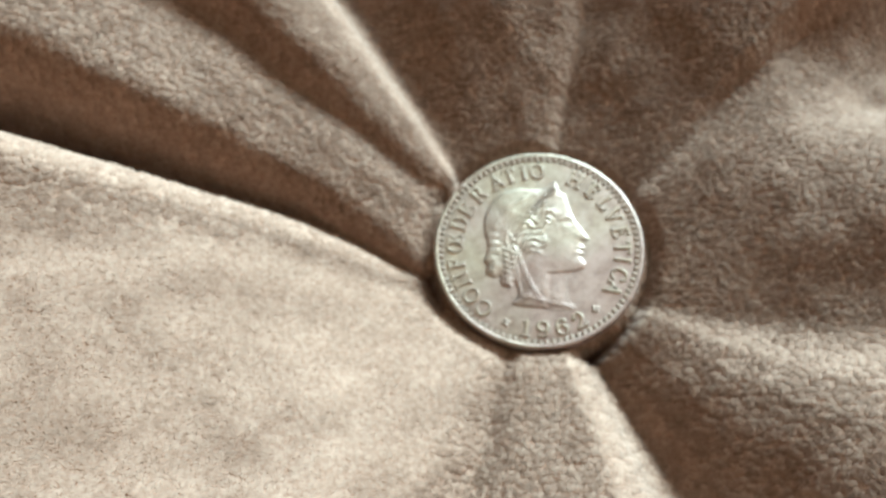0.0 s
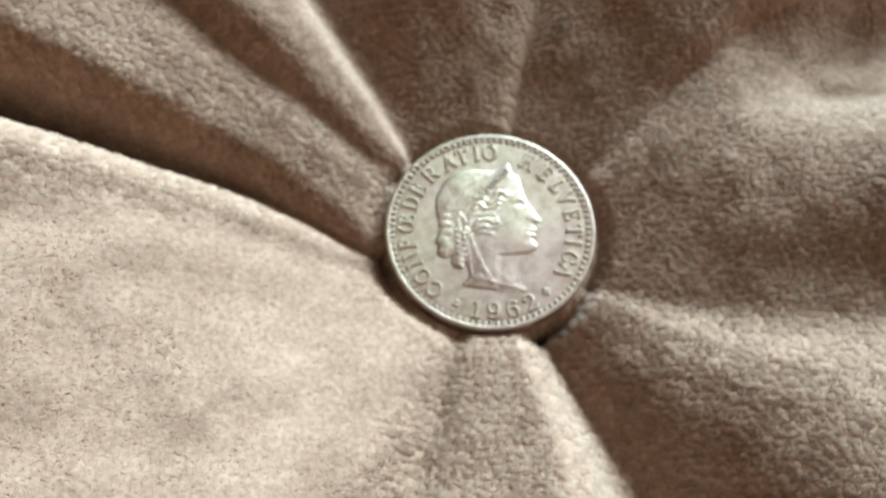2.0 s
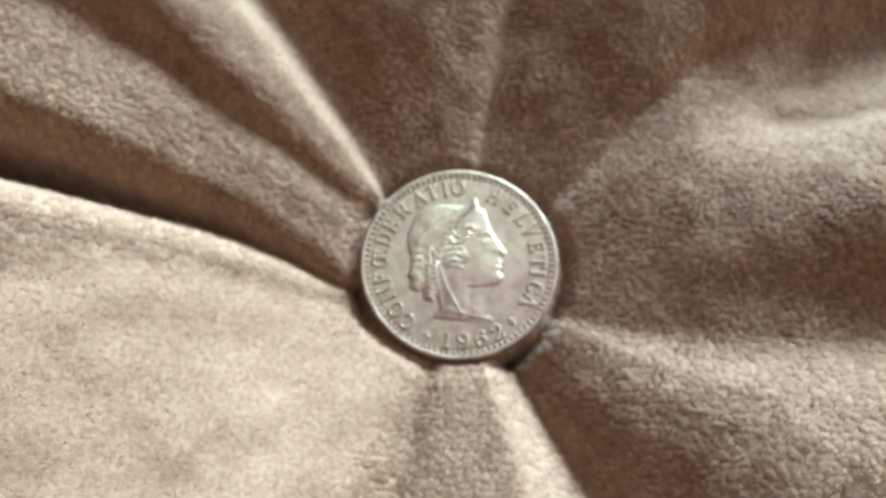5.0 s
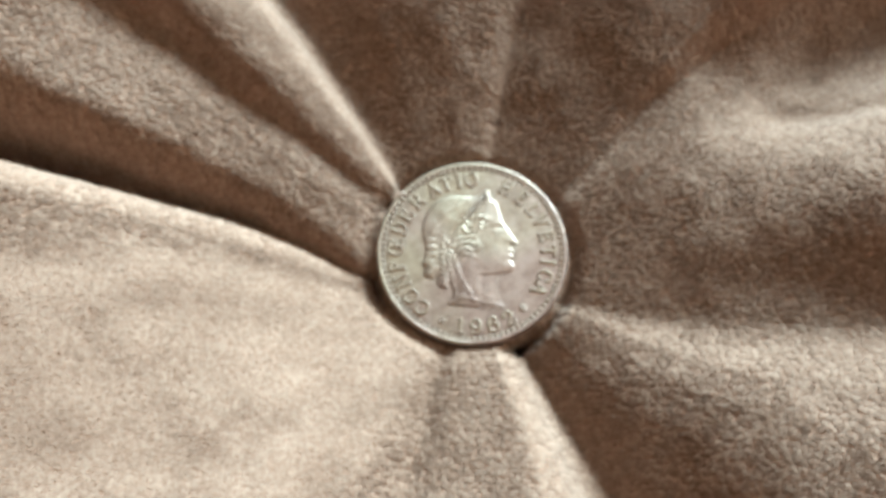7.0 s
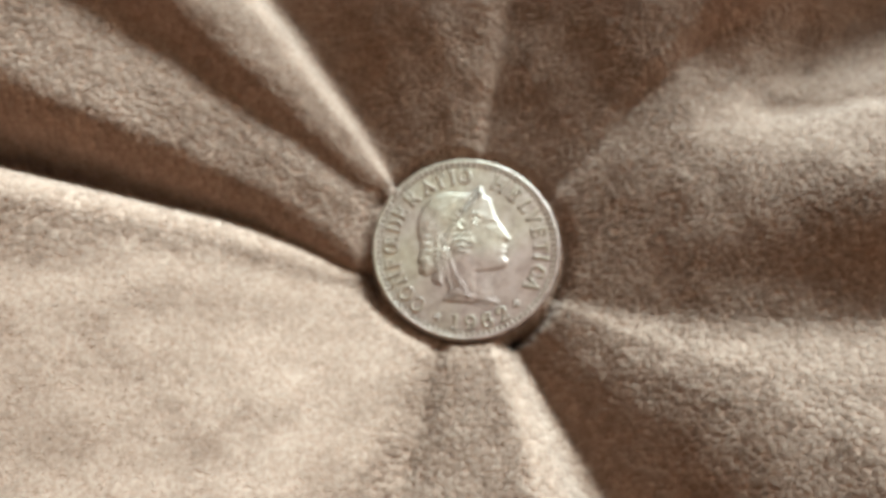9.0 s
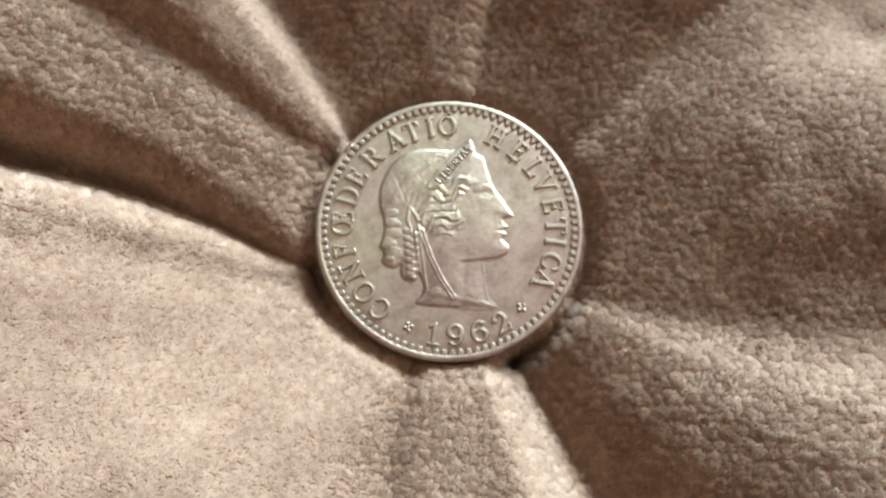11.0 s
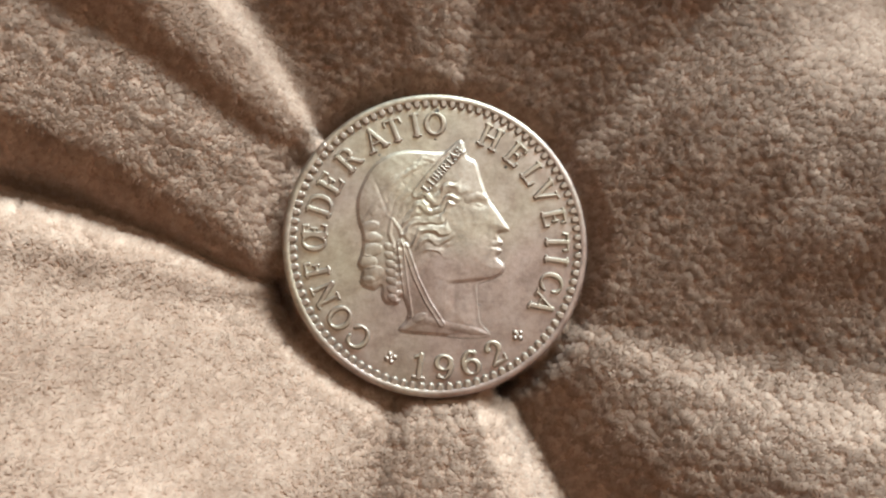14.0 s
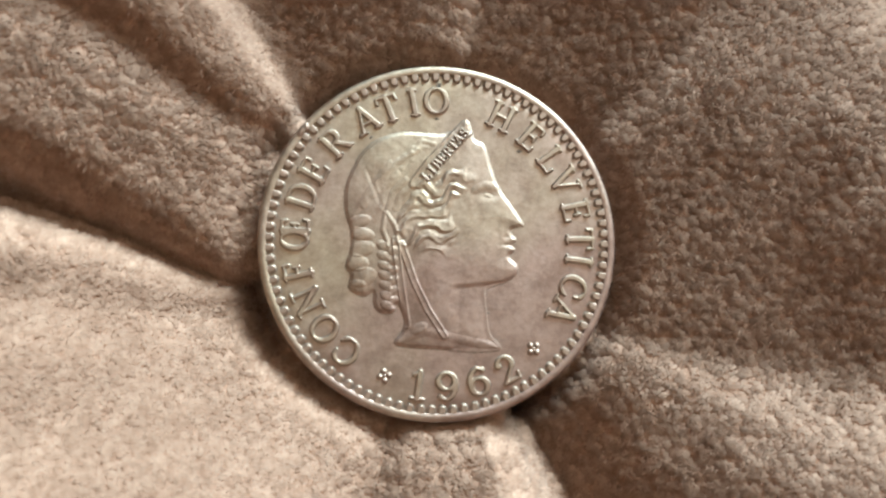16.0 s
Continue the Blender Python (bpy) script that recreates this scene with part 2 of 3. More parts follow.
tagged(blanket, "soft taupe plush blanket gathered in deep folds round the coin", "blanket")


def pile():
    """The plush: nubs half a millimetre apart, each a small bunch of short fibres."""
    rng = np.random.RandomState(11)
    pitch, bunch = 0.064, 32
    cx, cy = np.meshgrid(np.arange(-5.5, 5.5, pitch), np.arange(-3.7, 4.1, pitch))
    cx = cx + (np.arange(cx.shape[0]) % 2)[:, None] * pitch / 2
    cx, cy = (cx + rng.uniform(-0.023, 0.023, cx.shape)).ravel(), (cy + rng.uniform(-0.023, 0.023, cy.shape)).ravel()
    tall, yarn = rng.uniform(0.84, 1.16, len(cx)), rng.uniform(0, 1, len(cx))
    cx, cy, tall, yarn = np.repeat(cx, bunch), np.repeat(cy, bunch), np.repeat(tall, bunch), np.repeat(yarn, bunch)
    off_r, off_a = np.sqrt(rng.uniform(0, 1, len(cx))), rng.uniform(0, 2 * np.pi, len(cx))
    ox, oy = off_r * np.cos(off_a), off_r * np.sin(off_a)
    # the big raised fold is brushed smooth, the others keep their nubs
    th = np.degrees(np.arctan2(cy, cx))
    brushed = smooth((th + 180) / 14) * smooth((-106 - th) / 16) * smooth((np.hypot(cx, cy) - 1.1) / 0.8)
    brushed = np.maximum(brushed, 0.7 * smooth((th - 128) / 3) * smooth((147 - th) / 8))
    spread = 0.039 + 0.021 * brushed
    x, y = cx + spread * ox, cy + spread * oy
    keep = np.hypot(x, y) > 1.0
    x, y, ox, oy, off_r, tall, yarn, brushed = x[keep], y[keep], ox[keep], oy[keep], off_r[keep], tall[keep], yarn[keep], brushed[keep]
    n = len(x)
    e = 0.02
    z = cloth(x, y)
    dx, dy = (cloth(x + e, y) - z) / e, (cloth(x, y + e) - z) / e
    nv = np.stack((-dx, -dy, np.ones(n)), -1)
    nv /= np.linalg.norm(nv, axis=1)[:, None]
    flat = lambda v: v - nv * (v * nv).sum(1)[:, None]
    a = -1.75 + 0.5 * waves(x, y, 0.6, 21) + 0.5 * (1 - 0.8 * brushed) * waves(x, y, 0.11, 22) + rng.normal(0, 0.25, n)
    lean = flat(np.stack((np.cos(a), np.sin(a), 0 * a), -1))
    fan = flat(np.stack((ox, oy, 0 * ox), -1))
    size = (0.043 - 0.008 * brushed) * tall * (1 - (0.34 - 0.28 * brushed) * off_r ** 2) * (1 + (1 - 0.6 * brushed) * rng.uniform(-0.15, 0.15, n))
    root = np.stack((x, y, z), -1) - 0.008 * nv
    tip = root + nv * size[:, None] + lean * (0.35 * size)[:, None] + fan * 0.008
    side = np.cross(nv, lean)
    side /= np.linalg.norm(side, axis=1)[:, None] + 1e-9
    fore = np.cross(side, nv)
    wid = ((rng.uniform(0.012, 0.017, n) + 0.005 * brushed) * np.minimum(1 / nv[:, 2], 1.8))[:, None]
    lay = (0.17 + 0.12 * waves(x, y, 0.42, 24) + (0.10 - 0.03 * brushed) * waves(x, y, 0.15, 25) + 0.11 * brushed * waves(x, y, 0.26, 26))[:, None]
    nub = (0.70 - 0.60 * brushed + 0.15 * waves(x, y, 0.5, 27))[:, None]
    v, nrm = np.empty((n, 4, 3)), np.empty((n, 4, 3))
    for k in range(3):
        c, s = math.cos(k * 2.0944), math.sin(k * 2.0944)
        v[:, k] = root + (side * c + fore * s) * wid
        nrm[:, k] = nv + 0.3 * (side * c + fore * s) + lay * lean + 0.52 * nub * fan
    v[:, 3], nrm[:, 3] = tip, nv + lay * lean + 0.42 * nub * fan
    nrm /= np.linalg.norm(nrm, axis=2)[:, :, None]
    pat = np.array(((1, 0, 3), (2, 1, 3), (0, 2, 3)))
    f = (np.arange(n)[:, None, None] * 4 + pat[None]).reshape(-1, 3)
    me = mesh_from("pile", v.reshape(-1, 3) / 100, f)
    soft = me.attributes.new("custom_normal", "FLOAT_VECTOR", "POINT")
    soft.data.foreach_set("vector", nrm.astype(np.float32).ravel())
    tone = me.attributes.new("yarn", "FLOAT", "POINT")
    tone.data.foreach_set("value", np.repeat(yarn * (1 - 0.65 * brushed) + 0.42 * brushed, 4).astype(np.float32))
    return me


tagged(part("plush_layer", pile(), PILE, blanket, "dense short taupe plush"), kind="stuff")


def fuzz(n=45000):
    """Fine loose fibres that stand a little out of the plush, each a thin bent blade."""
    rng = np.random.RandomState(12)
    x, y = rng.uniform(-4.6, 4.6, n), rng.uniform(-3.4, 3.6, n)
    keep = (np.hypot(x, y) > 1.08) & (rng.uniform(0, 1, n) < 1.25 - 0.2 * np.hypot(x, y))
    x, y = x[keep], y[keep]
    n = len(x)
    e, z = 0.02, cloth(x, y)
    nv = np.stack((-(cloth(x + e, y) - z) / e, -(cloth(x, y + e) - z) / e, np.ones(n)), -1)
    nv /= np.linalg.norm(nv, axis=1)[:, None]
    a = rng.uniform(0, 2 * np.pi, n)
    way = np.stack((np.cos(a), np.sin(a), 0 * a), -1)
    way = way - nv * (way * nv).sum(1)[:, None]
    side = np.cross(nv, way)
    size = rng.uniform(0.024, 0.05, n)[:, None]
    root = np.stack((x, y, z), -1) + 0.018 * nv
    mid, tip = root + size * (0.55 * nv + 0.35 * way), root + size * (0.75 * nv + 0.95 * way)
    wide = 0.0012 * side
    v = np.stack((root - wide, root + wide, mid + wide, mid - wide, tip), 1)
    pat = np.array(((0, 1, 2), (0, 2, 3), (3, 2, 4)))
    f = (np.arange(n)[:, None, None] * 5 + pat[None]).reshape(-1, 3)
    return mesh_from("fuzz", v.reshape(-1, 3) / 100, f)


tagged(part("fibre_layer", fuzz(), PILE, blanket, "fine loose fibres"), kind="stuff")

# ---- the coin, in millimetres ----
COIN_R, THICK = 10.525, 1.55
coin = tagged(new("coin"), "worn silver-grey coin with a relief head lying on the plush blanket", "coin")


def lathe(points, n=256):
    """A turned body from (radius, height) in millimetres."""
    a = np.linspace(0, 2 * np.pi, n, endpoint=False)
    v = np.array([[(r * math.cos(t) / 1000, r * math.sin(t) / 1000, z / 1000) for t in a] for r, z in points]).reshape(-1, 3)
    f = []
    for i in range(len(points) - 1):
        for j in range(n):
            k = (j + 1) % n
            f.append((i * n + j, i * n + k, (i + 1) * n + k, (i + 1) * n + j))
    return v, f


v, f = lathe([(0.01, -THICK), (9.6, -THICK), (10.3, -THICK + 0.03), (10.5, -THICK + 0.2), (10.5, -0.2), (10.2, -0.1), (9.9, 0.0), (9.0, 0.0), (0.01, 0.0)][::-1])
part("disc", mesh_from("disc", v, [q[::-1] for q in f], True), METAL, coin)
v, f = lathe([(9.99, -0.02), (10.01, 0.15), (10.05, 0.18), (10.2, 0.195), (10.38, 0.19), (10.47, 0.12), (10.525, -0.02), (10.525, -0.25)][::-1])
part("rim", mesh_from("rim", v, [q[::-1] for q in f], True), METAL, coin, "raised worn coin rim")


def relief(height, box, step):
    """A patch of struck relief: where height(x, y) is above nought, in millimetres."""
    ax, ay = np.arange(box[0], box[1] + step, step), np.arange(box[2], box[3] + step, step)
    x, y = np.meshgrid(ax, ay)
    h = height(x, y)
    z = np.where(h > 0, h, -0.02)
    i = np.arange(x.size).reshape(x.shape)
    q = np.stack((i[:-1, :-1], i[:-1, 1:], i[1:, 1:], i[1:, :-1]), -1).reshape(-1, 4)
    q = q[(h.ravel()[q] > 0).any(1)]
    used, back = np.unique(q, return_inverse=True)
    co = np.stack((x, y, z), -1).reshape(-1, 3)[used] / 1000
    me = mesh_from("relief", co, back.reshape(q.shape))
    # the lowest faces, round the foot, carry the dirt and the painted shade
    me.materials.append(METAL)
    me.materials.append(DIRT_SHADE)
    low = (z.ravel()[q].max(1) < 0.009).astype(np.int32)
    me.polygons.foreach_set("material_index", low)
    return me


def stroke_gap(x, y, strokes):
    """How far inside the pen strokes each place lies; a stroke is rows of x, y, width."""
    best = np.full(x.shape, -9.0)
    for s in strokes:
        for (xa, ya, wa), (xb, yb, wb) in zip(s[:-1], s[1:]):
            ux, uy = xb - xa, yb - ya
            t = np.clip(((x - xa) * ux + (y - ya) * uy) / (ux * ux + uy * uy + 1e-9), 0, 1)
            best = np.maximum(best, (wa + (wb - wa) * t) / 2 - np.hypot(x - xa - t * ux, y - ya - t * uy))
    return best


TH, TN = 0.195, 0.105  # thick and thin strokes of the capitals, as shares of their height


def bar(xa, ya, xb, yb, w=TH):
    return [(xa, ya, w), (xb, yb, w)]


def serif(x, y, half=0.13):
    return [(x - half, y, TN), (x + half, y, TN)]


def arc(cx, cy, rx, ry, a0, a1, thick=TH, thin=TN, n=18):
    out = []
    for k in range(n + 1):
        a = radians(a0 + (a1 - a0) * k / n)
        out.append((cx + rx * math.cos(a), cy + ry * math.sin(a), thin + (thick - thin) * abs(math.cos(a)) ** 1.3))
    return out


def stem(x, y0=0.04, y1=0.96):
    return [bar(x, y0, x, y1), serif(x, y0), serif(x, y1)]


def e_arms(x, right):
    return [bar(x, 0.04, right, 0.04, TN), bar(right, 0.04, right + 0.02, 0.2, TN), bar(x, 0.96, right - 0.03, 0.96, TN), bar(right - 0.03, 0.96, right - 0.02, 0.8, TN),
            bar(x, 0.52, right - 0.14, 0.52, TN), bar(right - 0.14, 0.42, right - 0.14, 0.62, TN)]


GLYPHS = {
    "C": [arc(0, 0.5, 0.38, 0.46, 48, 315), bar(0.27, 0.84, 0.30, 0.66, TN), bar(0.27, 0.17, 0.33, 0.28, TN)],
    "O": [arc(0, 0.5, 0.38, 0.46, 0, 360, n=28)],
    "N": [bar(-0.3, 0.04, -0.3, 0.96, TN), serif(-0.3, 0.04), bar(-0.32, 0.94, 0.3, 0.06, TH), serif(-0.36, 0.96, 0.1), bar(0.3, 0.06, 0.3, 0.96, TN), serif(0.3, 0.96)],
    "F": stem(-0.16) + [bar(-0.16, 0.96, 0.26, 0.96, TN), bar(0.26, 0.96, 0.27, 0.78, TN), bar(-0.16, 0.52, 0.14, 0.52, TN), bar(0.14, 0.42, 0.14, 0.62, TN)],
    "\u0152": [arc(-0.22, 0.5, 0.30, 0.46, 0, 360, n=28)] + stem(0.12) + e_arms(0.12, 0.48),
    "D": stem(-0.28) + [bar(-0.28, 0.04, 0.0, 0.04, TN), bar(-0.28, 0.96, 0.0, 0.96, TN), arc(-0.02, 0.5, 0.36, 0.46, -90, 90)],
    "E": stem(-0.2) + e_arms(-0.2, 0.27),
    "R": stem(-0.24) + [bar(-0.24, 0.96, 0.03, 0.96, TN), bar(-0.24, 0.5, 0.03, 0.5, TN), arc(0.02, 0.73, 0.22, 0.23, -90, 90), bar(0.02, 0.5, 0.3, 0.06, TH * 0.9), serif(0.34, 0.04, 0.07)],
    "A": [bar(-0.32, 0.05, 0.0, 0.95, TN), bar(0.0, 0.95, 0.32, 0.05, TH), bar(-0.2, 0.34, 0.2, 0.34, TN), serif(-0.32, 0.04), serif(0.32, 0.04)],
    "T": [bar(0, 0.04, 0, 0.96), serif(0, 0.04), bar(-0.34, 0.96, 0.34, 0.96, TN), bar(-0.34, 0.96, -0.36, 0.78, TN), bar(0.34, 0.96, 0.36, 0.78, TN)],
    "I": stem(0),
    "H": stem(-0.28) + stem(0.28) + [bar(-0.28, 0.5, 0.28, 0.5, TN)],
    "L": stem(-0.18) + [bar(-0.18, 0.04, 0.28, 0.04, TN), bar(0.28, 0.04, 0.31, 0.26, TN)],
    "V": [bar(-0.32, 0.95, 0.0, 0.05, TH), bar(0.0, 0.05, 0.32, 0.95, TN), serif(-0.32, 0.96), serif(0.32, 0.96)],
    "B": stem(-0.24) + [bar(-0.24, 0.96, 0.0, 0.96, TN), bar(-0.24, 0.52, 0.02, 0.52, TN), bar(-0.24, 0.04, 0.02, 0.04, TN), arc(0, 0.74, 0.2, 0.22, -90, 90), arc(0.02, 0.28, 0.25, 0.24, -90, 90)],
    "S": [arc(0, 0.73, 0.22, 0.22, 20, 270), arc(0, 0.28, 0.24, 0.23, 90, -160)],
    "1": [bar(0.03, 0.04, 0.03, 0.96), serif(0.03, 0.04, 0.22), bar(0.03, 0.96, -0.18, 0.84, TN)],
    "9": [arc(0, 0.68, 0.29, 0.28, 0, 360, n=24), arc(-0.12, 0.55, 0.42, 0.51, 18, -80), bar(-0.06, 0.05, -0.24, 0.14, TN), bar(-0.24, 0.14, -0.24, 0.16, 0.17)],
    "6": [arc(0, 0.32, 0.29, 0.28, 0, 360, n=24), arc(0.12, 0.45, 0.42, 0.51, 198, 100), bar(0.06, 0.95, 0.24, 0.86, TN), bar(0.24, 0.86, 0.24, 0.84, 0.17)],
    "2": [arc(0, 0.70, 0.25, 0.26, 165, -30), bar(0.21, 0.56, -0.26, 0.08, 0.12), bar(-0.26, 0.08, 0.28, 0.08, 0.14), bar(0.28, 0.08, 0.31, 0.26, TN), bar(-0.24, 0.72, -0.2, 0.72, 0.17)],
}


def glyph(ch, tall, high=0.16, soft=0.065, step=0.028):
    def height(x, y):
        g = stroke_gap(x / tall, y / tall, GLYPHS[ch]) * tall
        return np.where(g > 0, high * np.sin(np.clip((g + 0.02) / soft, 0, 1) * np.pi / 2), np.where(g > -0.05, 0.005, -1))
    return relief(height, (-0.62 * tall, 0.62 * tall, -0.08 * tall, 1.08 * tall), step)


def place(me, name, x, y, turn):
    ob = part(name, me, METAL, coin)
    ob.matrix_basis = pose(x / 1000, y / 1000, 0, 0, 0, turn)
    return ob


made = {}


def letter(ch, ang, base=7.58, tall=1.62, name="letter", inward=False):
    if (ch, tall) not in made:
        made[ch, tall] = glyph(ch, tall)
    a = radians(ang)
    place(made[ch, tall], name, base * math.cos(a), base * math.sin(a), ang + 90 if inward else ang - 90)


for ch, ang in zip("CONF\u0152DERATIO", (230.9, 218.8, 206, 193.6, 178.6, 163.2, 151.7, 137.7, 122.2, 111.6, 101.2, 91.8)):
    letter(ch, ang)
for ch, ang in zip("HELVETICA", (64.2, 49.4, 37, 26.5, 13.4, 1.8, -6.9, -18.4, -28.8)):
    letter(ch, ang)
for ch, ang in zip("1962", (262.4, 273.8, 286.3, 298.5)):
    letter(ch, ang, 9.32, 1.66, "digit", True)


def rosette_height(x, y):
    h = np.full(x.shape, -1.0)
    for k in range(4):
        cx, cy = 0.26 * math.cos(k * math.pi / 2), 0.26 * math.sin(k * math.pi / 2)
        h = np.maximum(h, 0.16 * (1 - ((x - cx) ** 2 + (y - cy) ** 2) / 0.2 ** 2))
    return np.maximum(h, 0.12 * (1 - (x ** 2 + y ** 2) / 0.14 ** 2))


ros = relief(rosette_height, (-0.55, 0.55, -0.55, 0.55), 0.035)
place(ros, "rosette", -3.05, -7.9, 10)
place(ros, "rosette", 5.62, -6.24, 45)


def tooth_height(x, y):
    g = stroke_gap(x, y, [[(-0.05, 0, 0.40), (0.3, 0, 0.44)]])
    # the low skirt paints the shade in the gaps between the denticles
    return np.where(g > 0, 0.18 * np.sin(np.clip((g + 0.02) / 0.07, 0, 1) * np.pi / 2), np.where(g > -0.07, 0.005, -1))


tooth = relief(tooth_height, (-0.4, 0.5, -0.31, 0.31), 0.03)
for k in range(98):
    a = 2 * math.pi * k / 98
    place(tooth, "denticle", 9.82 * math.cos(a), 9.82 * math.sin(a), math.degrees(a))

# outline of the relief head, in millimetres, from the tip of the band round by the brow
HEAD = (1.68, 7.38, 2.17, 6.21, 2.74, 5.88, 3.10, 4.81, 3.57, 3.47, 4.00, 2.81, 5.10, 1.24, 4.93, 1.00, 4.43, 0.87, 4.37, 0.60, 4.70, 0.20, 4.40, -0.10, 4.63, -0.40, 4.27, -0.80, 4.73, -1.27, 4.76, -1.77, 4.23, -2.24, 2.97, -2.71, 2.87, -3.21, 2.97, -4.21, 3.17, -5.38, 3.80, -6.21, 2.24, -6.41, 0.25, -6.28, -2.31, -6.08, -2.01, -5.34, -1.81, -4.71, -2.21, -3.71, -2.51, -4.21, -3.27, -4.21, -3.64, -3.71, -3.67, -3.04, -4.23, -3.31, -5.06, -2.87, -5.00, -2.10, -5.30, -1.54, -5.03, -0.53, -5.06, 0.63, -5.36, 1.47, -5.46, 2.81, -5.06, 4.14, -4.40, 5.31, -3.40, 6.08, -2.01, 6.48, 0.45, 6.48)


def rounded(points, n=5):
    p = np.array(points, dtype=float).reshape(-1, 2)
    out = []
    for k in range(len(p)):
        a, b, c, d = p[k - 1], p[k], p[(k + 1) % len(p)], p[(k + 2) % len(p)]
        for t in np.arange(n) / n:
            out.append(b + 0.5 * t * (c - a + t * (2 * a - 5 * b + 4 * c - d + t * (3 * (b - c) + d - a))))
    return np.array(out)


def inside_gap(x, y, p):
    """Distance to the closed outline, positive inside."""
    best, odd = np.full(x.shape, 99.0), np.zeros(x.shape, bool)
    for (xa, ya), (xb, yb) in zip(p, np.roll(p, -1, 0)):
        ux, uy = xb - xa, yb - ya
        t = np.clip(((x - xa) * ux + (y - ya) * uy) / (ux * ux + uy * uy + 1e-9), 0, 1)
        best = np.minimum(best, np.hypot(x - xa - t * ux, y - ya - t * uy))
        odd ^= ((ya > y) != (yb > y)) & (x < ux * (y - ya) / (uy + 1e-12) + xa)
    return np.where(odd, best, -best)


def ridge(x, y, line, width, high):
    """A rounded cord along a line of x, y points."""
    p = [(a, b, width) for a, b in line]
    g = stroke_gap(x, y, [p]) + 0.0
    return high * np.sqrt(np.clip(g / (width / 2), 0, 1))


def strip(x, y, line, width, high):
    """A flat ribbon with a raised edge on both sides."""
    g = stroke_gap(x, y, [[(a, b, width) for a, b in line]])
    return high * smooth(g / 0.07) - 0.45 * high * smooth((g - 0.07) / 0.08)


def dome(x, y, cx, cy, rx, ry, turn, high):
    c, s = math.cos(radians(turn)), math.sin(radians(turn))
    u, w = ((x - cx) * c + (y - cy) * s) / rx, ((y - cy) * c - (x - cx) * s) / ry
    return high * np.sqrt(np.clip(1 - u * u - w * w, 0, 1))


def head_height(x, y):
    g = inside_gap(x, y, rounded(HEAD, 4))
    h = 0.12 * np.clip(g / 0.2, 0, 1) ** 0.7 + 0.24 * (1 - np.exp(-np.maximum(g, 0) / 1.0))
    # neck lies lower than the jaw
    jaw = smooth((-(y + 2.25) + 0.10 * (x - 3)) / 0.35) * smooth((x - 0.6) / 0.8)
    h = h - 0.13 * jaw
    # cheek, brow, eye and mouth, much worn
    h = h + 0.10 * np.exp(-((x - 2.0) ** 2 / 2.4 + (y - 0.1) ** 2 / 1.9))
    h = h - 0.11 * np.exp(-((x - 3.1) ** 2 / 0.30 + (y - 2.85) ** 2 / 0.07))
    h = h + ridge(x, y, [(2.2, 3.1), (2.8, 3.42), (3.45, 3.35)], 0.5, 0.05) + dome(x, y, 3.0, 2.8, 0.26, 0.12, -12, 0.04)
    h = h - 0.06 * np.exp(-((x - 4.15) ** 2 / 0.06 + (y - 0.35) ** 2 / 0.03)) - 0.05 * np.exp(-((x - 4.2) ** 2 / 0.12 + (y + 0.12) ** 2 / 0.006))
    # smooth cap behind the band with a few long shallow strands
    for k in range(7):
        a = 0.22 * k
        h = h + ridge(x, y, [(-4.9 + 0.55 * k, 1.4 + 0.35 * k + a), (-4.0 + 0.5 * k, 3.0 + 0.28 * k + a), (-2.8 + 0.42 * k, 4.6 + 0.2 * k)], 0.32, 0.035)
    # crease where the cap ends
    h = h - 0.03 * smooth(1 - np.abs(x + 3.75 - 0.42 * (3.1 - y)) / 0.2) * smooth((4.6 - y) / 0.8) * smooth((y - 1.8) / 0.4)
    # wavy locks that run from the knot to the brow, the cheek and the nape
    edge = 1.2 + 0.35 * np.sin(2.1 * y + 0.6) + 0.35 * waves(x, y, 0.6, 31) + 0.55 * np.maximum(y - 2.2, 0)
    hair = smooth((edge - x) / 0.7) * smooth((x + 2.5) / 0.4) * smooth((y + 1.0 + 0.25 * x) / 0.6) * smooth((1.15 * x + 4.75 - y) / 0.4) * smooth((4.4 + 0.25 * x - y) / 0.7)
    warp = 0.34 * np.sin(2.5 * x + 0.7 * y) + 0.40 * waves(x, y, 0.9, 32) + 0.16 * waves(x, y, 0.4, 33)
    run = 7.4 * (y - 0.40 * x + warp + 0.05 * (x + 0.5) ** 2)
    lock = 0.75 * np.sin(run) + 0.25 * np.sin(2.1 * run + 1.3 * x)
    h = h + hair * (0.06 + 0.095 * lock * (0.8 + 0.5 * waves(x, y, 0.8, 34)) + 0.018 * waves(x, y, 0.22, 35))
    for xa, ya, xb, yb in ((-3.3, 1.9, -2.4, 3.9), (-2.9, 1.9, -1.9, 3.6), (-2.5, 1.9, -1.5, 3.2)):
        h = h + ridge(x, y, [(xa, ya), ((xa + xb) / 2 - 0.2, (ya + yb) / 2 + 0.1), (xb, yb)], 0.4, 0.04)
    # the bow of the ribbon
    h = h + ridge(x, y, [(-3.05, 1.6), (-3.2, 0.6), (-2.8, -0.35), (-2.25, 0.1), (-2.5, 0.9), (-3.0, 1.6)], 0.3, 0.07)
    # wear and small knocks all over
    h = h + 0.012 * waves(x, y, 0.75, 36) + 0.007 * waves(x, y, 0.28, 37)
    # band with its raised borders
    band = stroke_gap(x, y, [[(-1.45, 3.35, 0.5), (-0.4, 4.55, 0.85), (1.72, 6.95, 0.98)]])
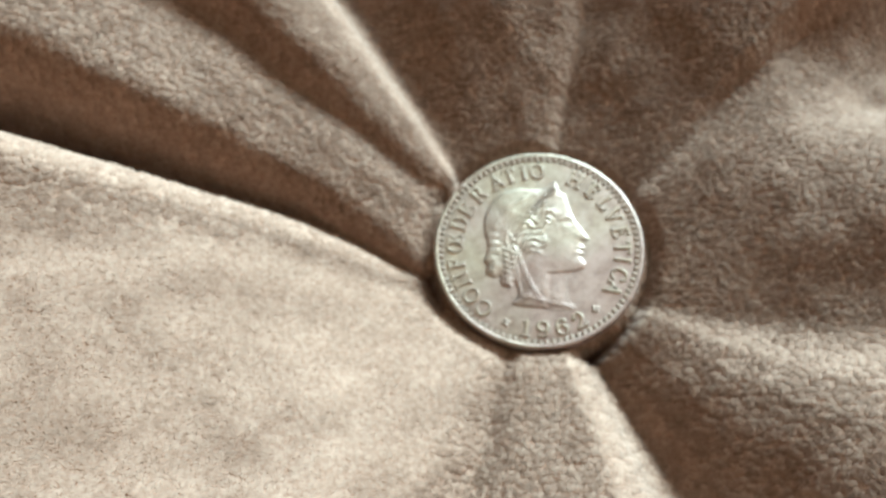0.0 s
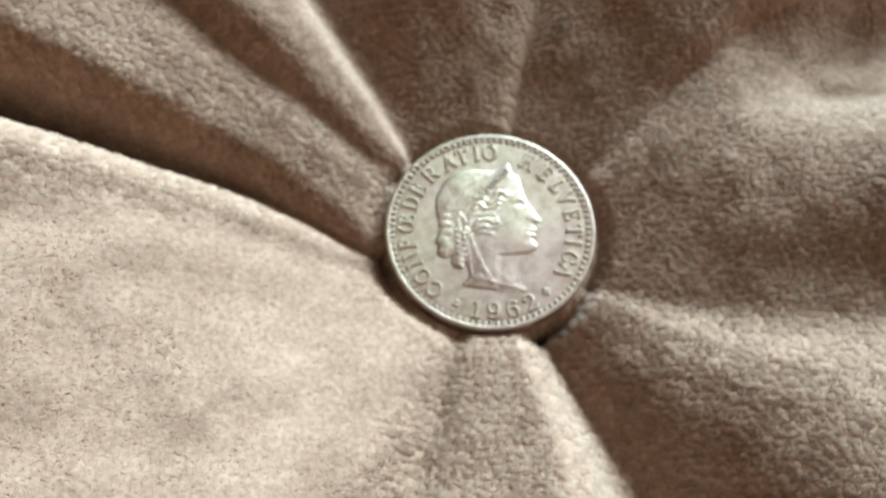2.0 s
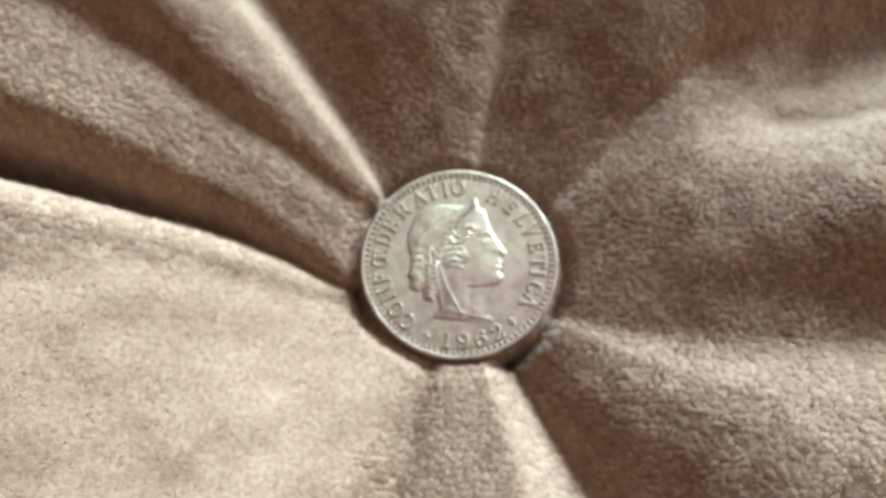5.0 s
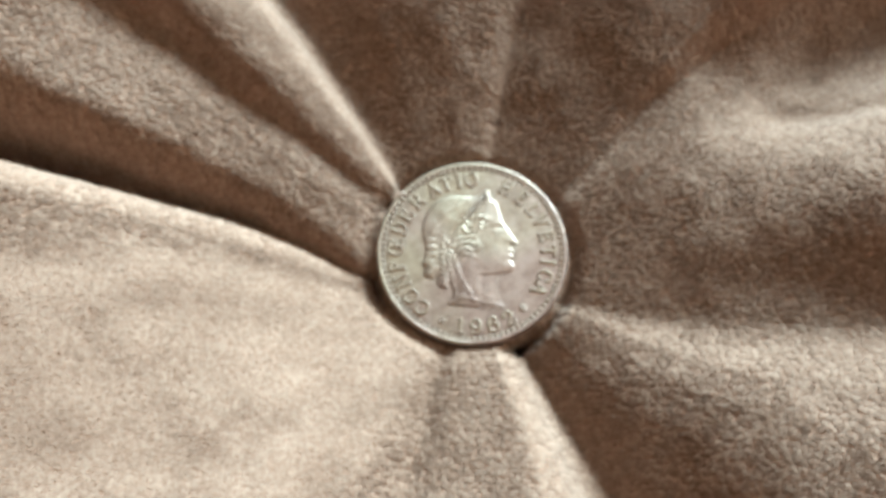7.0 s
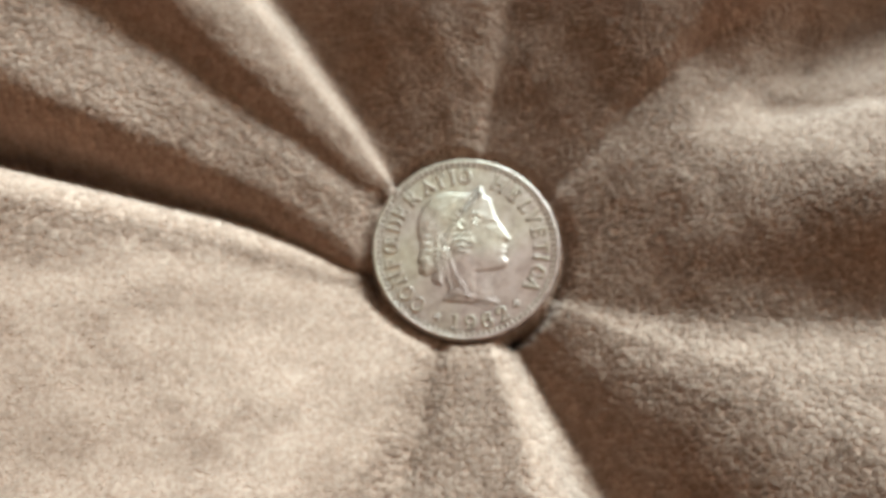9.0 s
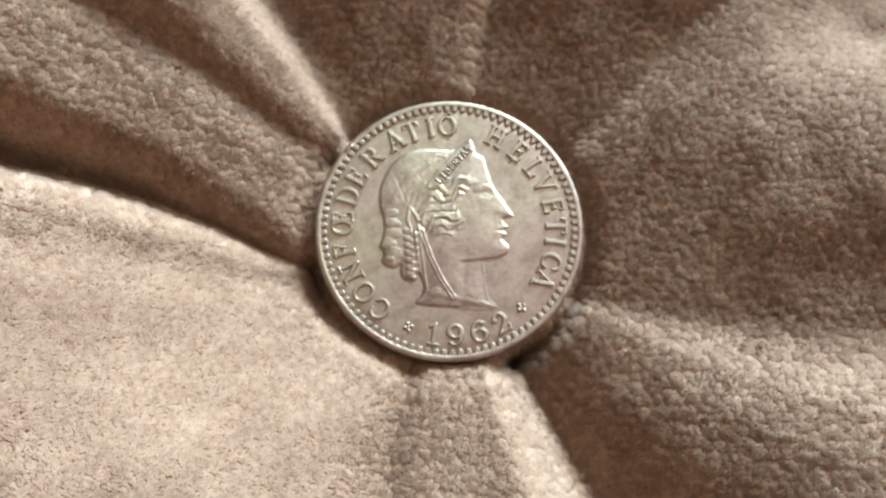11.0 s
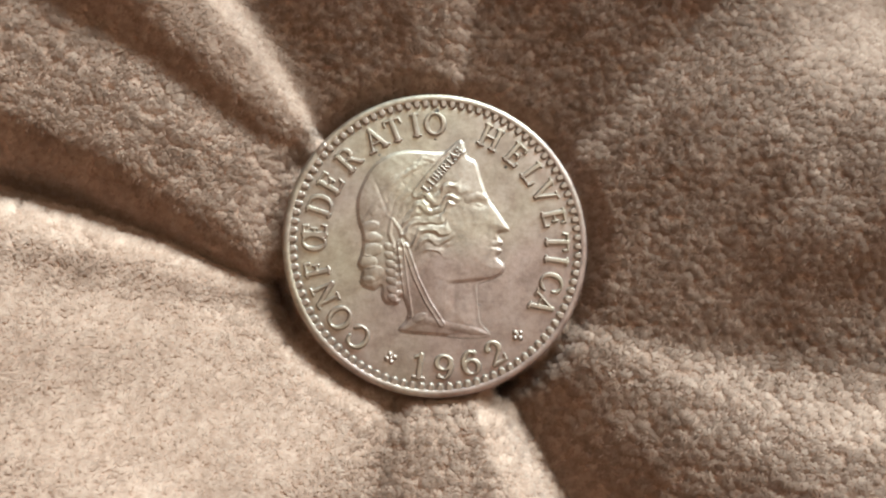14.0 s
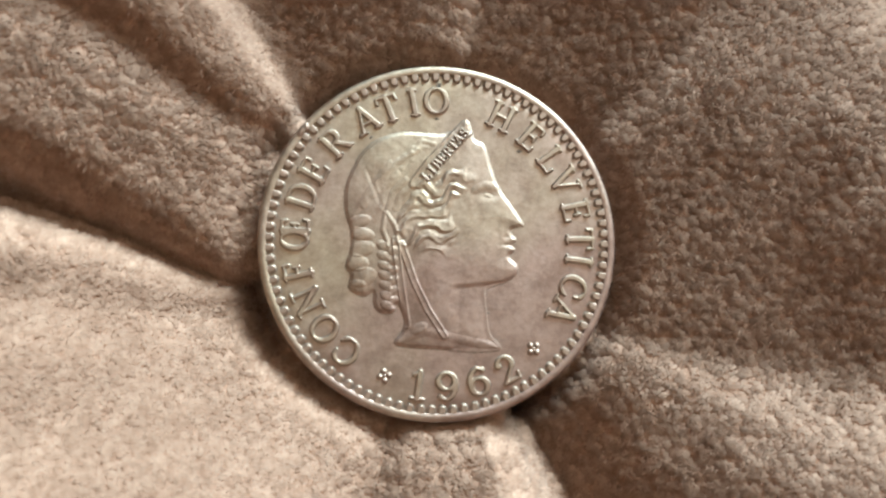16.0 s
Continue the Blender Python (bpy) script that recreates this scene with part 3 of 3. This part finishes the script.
    h = h + np.where(band > 0, 0.07, 0) + ridge(x, y, [(-1.62, 3.5), (-0.72, 4.75), (1.4, 7.2)], 0.14, 0.05) + ridge(x, y, [(-1.25, 3.2), (-0.1, 4.3), (2.0, 6.55)], 0.14, 0.05)
    # knot, bun and plait
    for cx, cy, rx, ry, turn in ((-4.6, 1.05, 0.75, 0.36, 15), (-4.5, 0.35, 0.85, 0.38, -8), (-4.4, -0.55, 0.8, 0.45, 12), (-4.7, -1.35, 0.75, 0.5, -10),
                                 (-4.3, -2.2, 0.85, 0.55, 20), (-4.6, -2.75, 0.6, 0.4, 0)):
        h = h + dome(x, y, cx, cy, rx, ry, turn, 0.10)
    for k in range(7):
        h = h + dome(x, y, -3.15 + 0.05 * k, -0.35 - 0.58 * k, 0.42, 0.27, -28, 0.09) + dome(x, y, -2.6 + 0.02 * k, -0.62 - 0.58 * k, 0.34, 0.22, 30, 0.07)
    # ribbons over the neck and the hem below it
    h = h + strip(x, y, [(-2.45, 0.0), (-2.15, -2.2), (-1.7, -4.9)], 0.5, 0.08) + strip(x, y, [(-2.1, -0.2), (-1.3, -2.4), (-0.5, -4.0), (0.5, -5.5)], 0.46, 0.08)
    h = h + ridge(x, y, [(-2.2, -5.8), (-0.6, -5.25), (0.7, -5.55), (2.4, -5.9), (3.6, -6.15)], 0.5, 0.045) + dome(x, y, -1.0, -5.1, 0.55, 0.3, 25, 0.08)
    return np.where(g > 0, np.maximum(0.56 * h, 0.02), np.where(g > -0.06, 0.005, -1))


portrait = part("portrait", relief(head_height, (-5.6, 5.4, -6.7, 7.6), 0.035), METAL, coin, "worn struck relief head in profile")
portrait.location = (-0.00012, -0.00006, 0)
# the word on the band
for k, ch in enumerate("LIBERTAS"):
    q = 0.14 + 0.106 * k
    if ("band", ch) not in made:
        made["band", ch] = glyph(ch, 0.56, 0.06, 0.05, 0.02)
    ob = place(made["band", ch], "letter", -1.02 + 2.95 * q, 3.09 + 3.6 * q, 50.5)
    ob.location.z = 0.00026


# a burr on the rim and specks of grime
def burr_height(x, y):
    return np.maximum(dome(x, y, 0, 0, 0.5, 0.2, 0, 0.10), dome(x, y, 0.25, -0.1, 0.22, 0.16, 30, 0.13)) - 0.01


burr = place(relief(burr_height, (-0.6, 0.6, -0.35, 0.35), 0.03), "burr", 10.27 * math.cos(radians(142)), 10.27 * math.sin(radians(142)), 56)
burr.location.z = 0.0002
tagged(burr, "small bright burr on the rim")
GRIME, grn, grb = material("grime", 0.8)
grn.links.new(ramp(grn, noise_node(grn, 4000, 2), ((0.3, (0.05, 0.04, 0.03)), (0.7, (0.12, 0.095, 0.075)))), grb.inputs["Base Color"])
speck_mesh = relief(lambda x, y: 0.03 * (1 - (x / 0.2) ** 2 - (y / 0.13) ** 2 + 0.35 * waves(x, y, 0.09, 41)), (-0.3, 0.3, -0.25, 0.25), 0.02)
speck_mesh.materials.clear()
speck_mesh.materials.append(GRIME)
speck_mesh.polygons.foreach_set("material_index", np.zeros(len(speck_mesh.polygons), np.int32))
for x, y, z, turn, k in ((-0.15, 9.3, 0.02, 60, 1.0), (4.75, 5.5, 0.0, 20, 0.7), (-8.1, 2.05, 0.0, 80, 0.7), (-0.2, 7.3, 0.0, 0, 0.55), (2.95, -4.2, 0.15, 0, 0.3), (-4.1, 6.05, 0.0, 40, 0.5)):
    ob = place(speck_mesh, "speck", x, y, turn)
    ob.location.z, ob.scale = z / 1000, (k, k, 1)
    tagged(ob, "dark speck of grime")
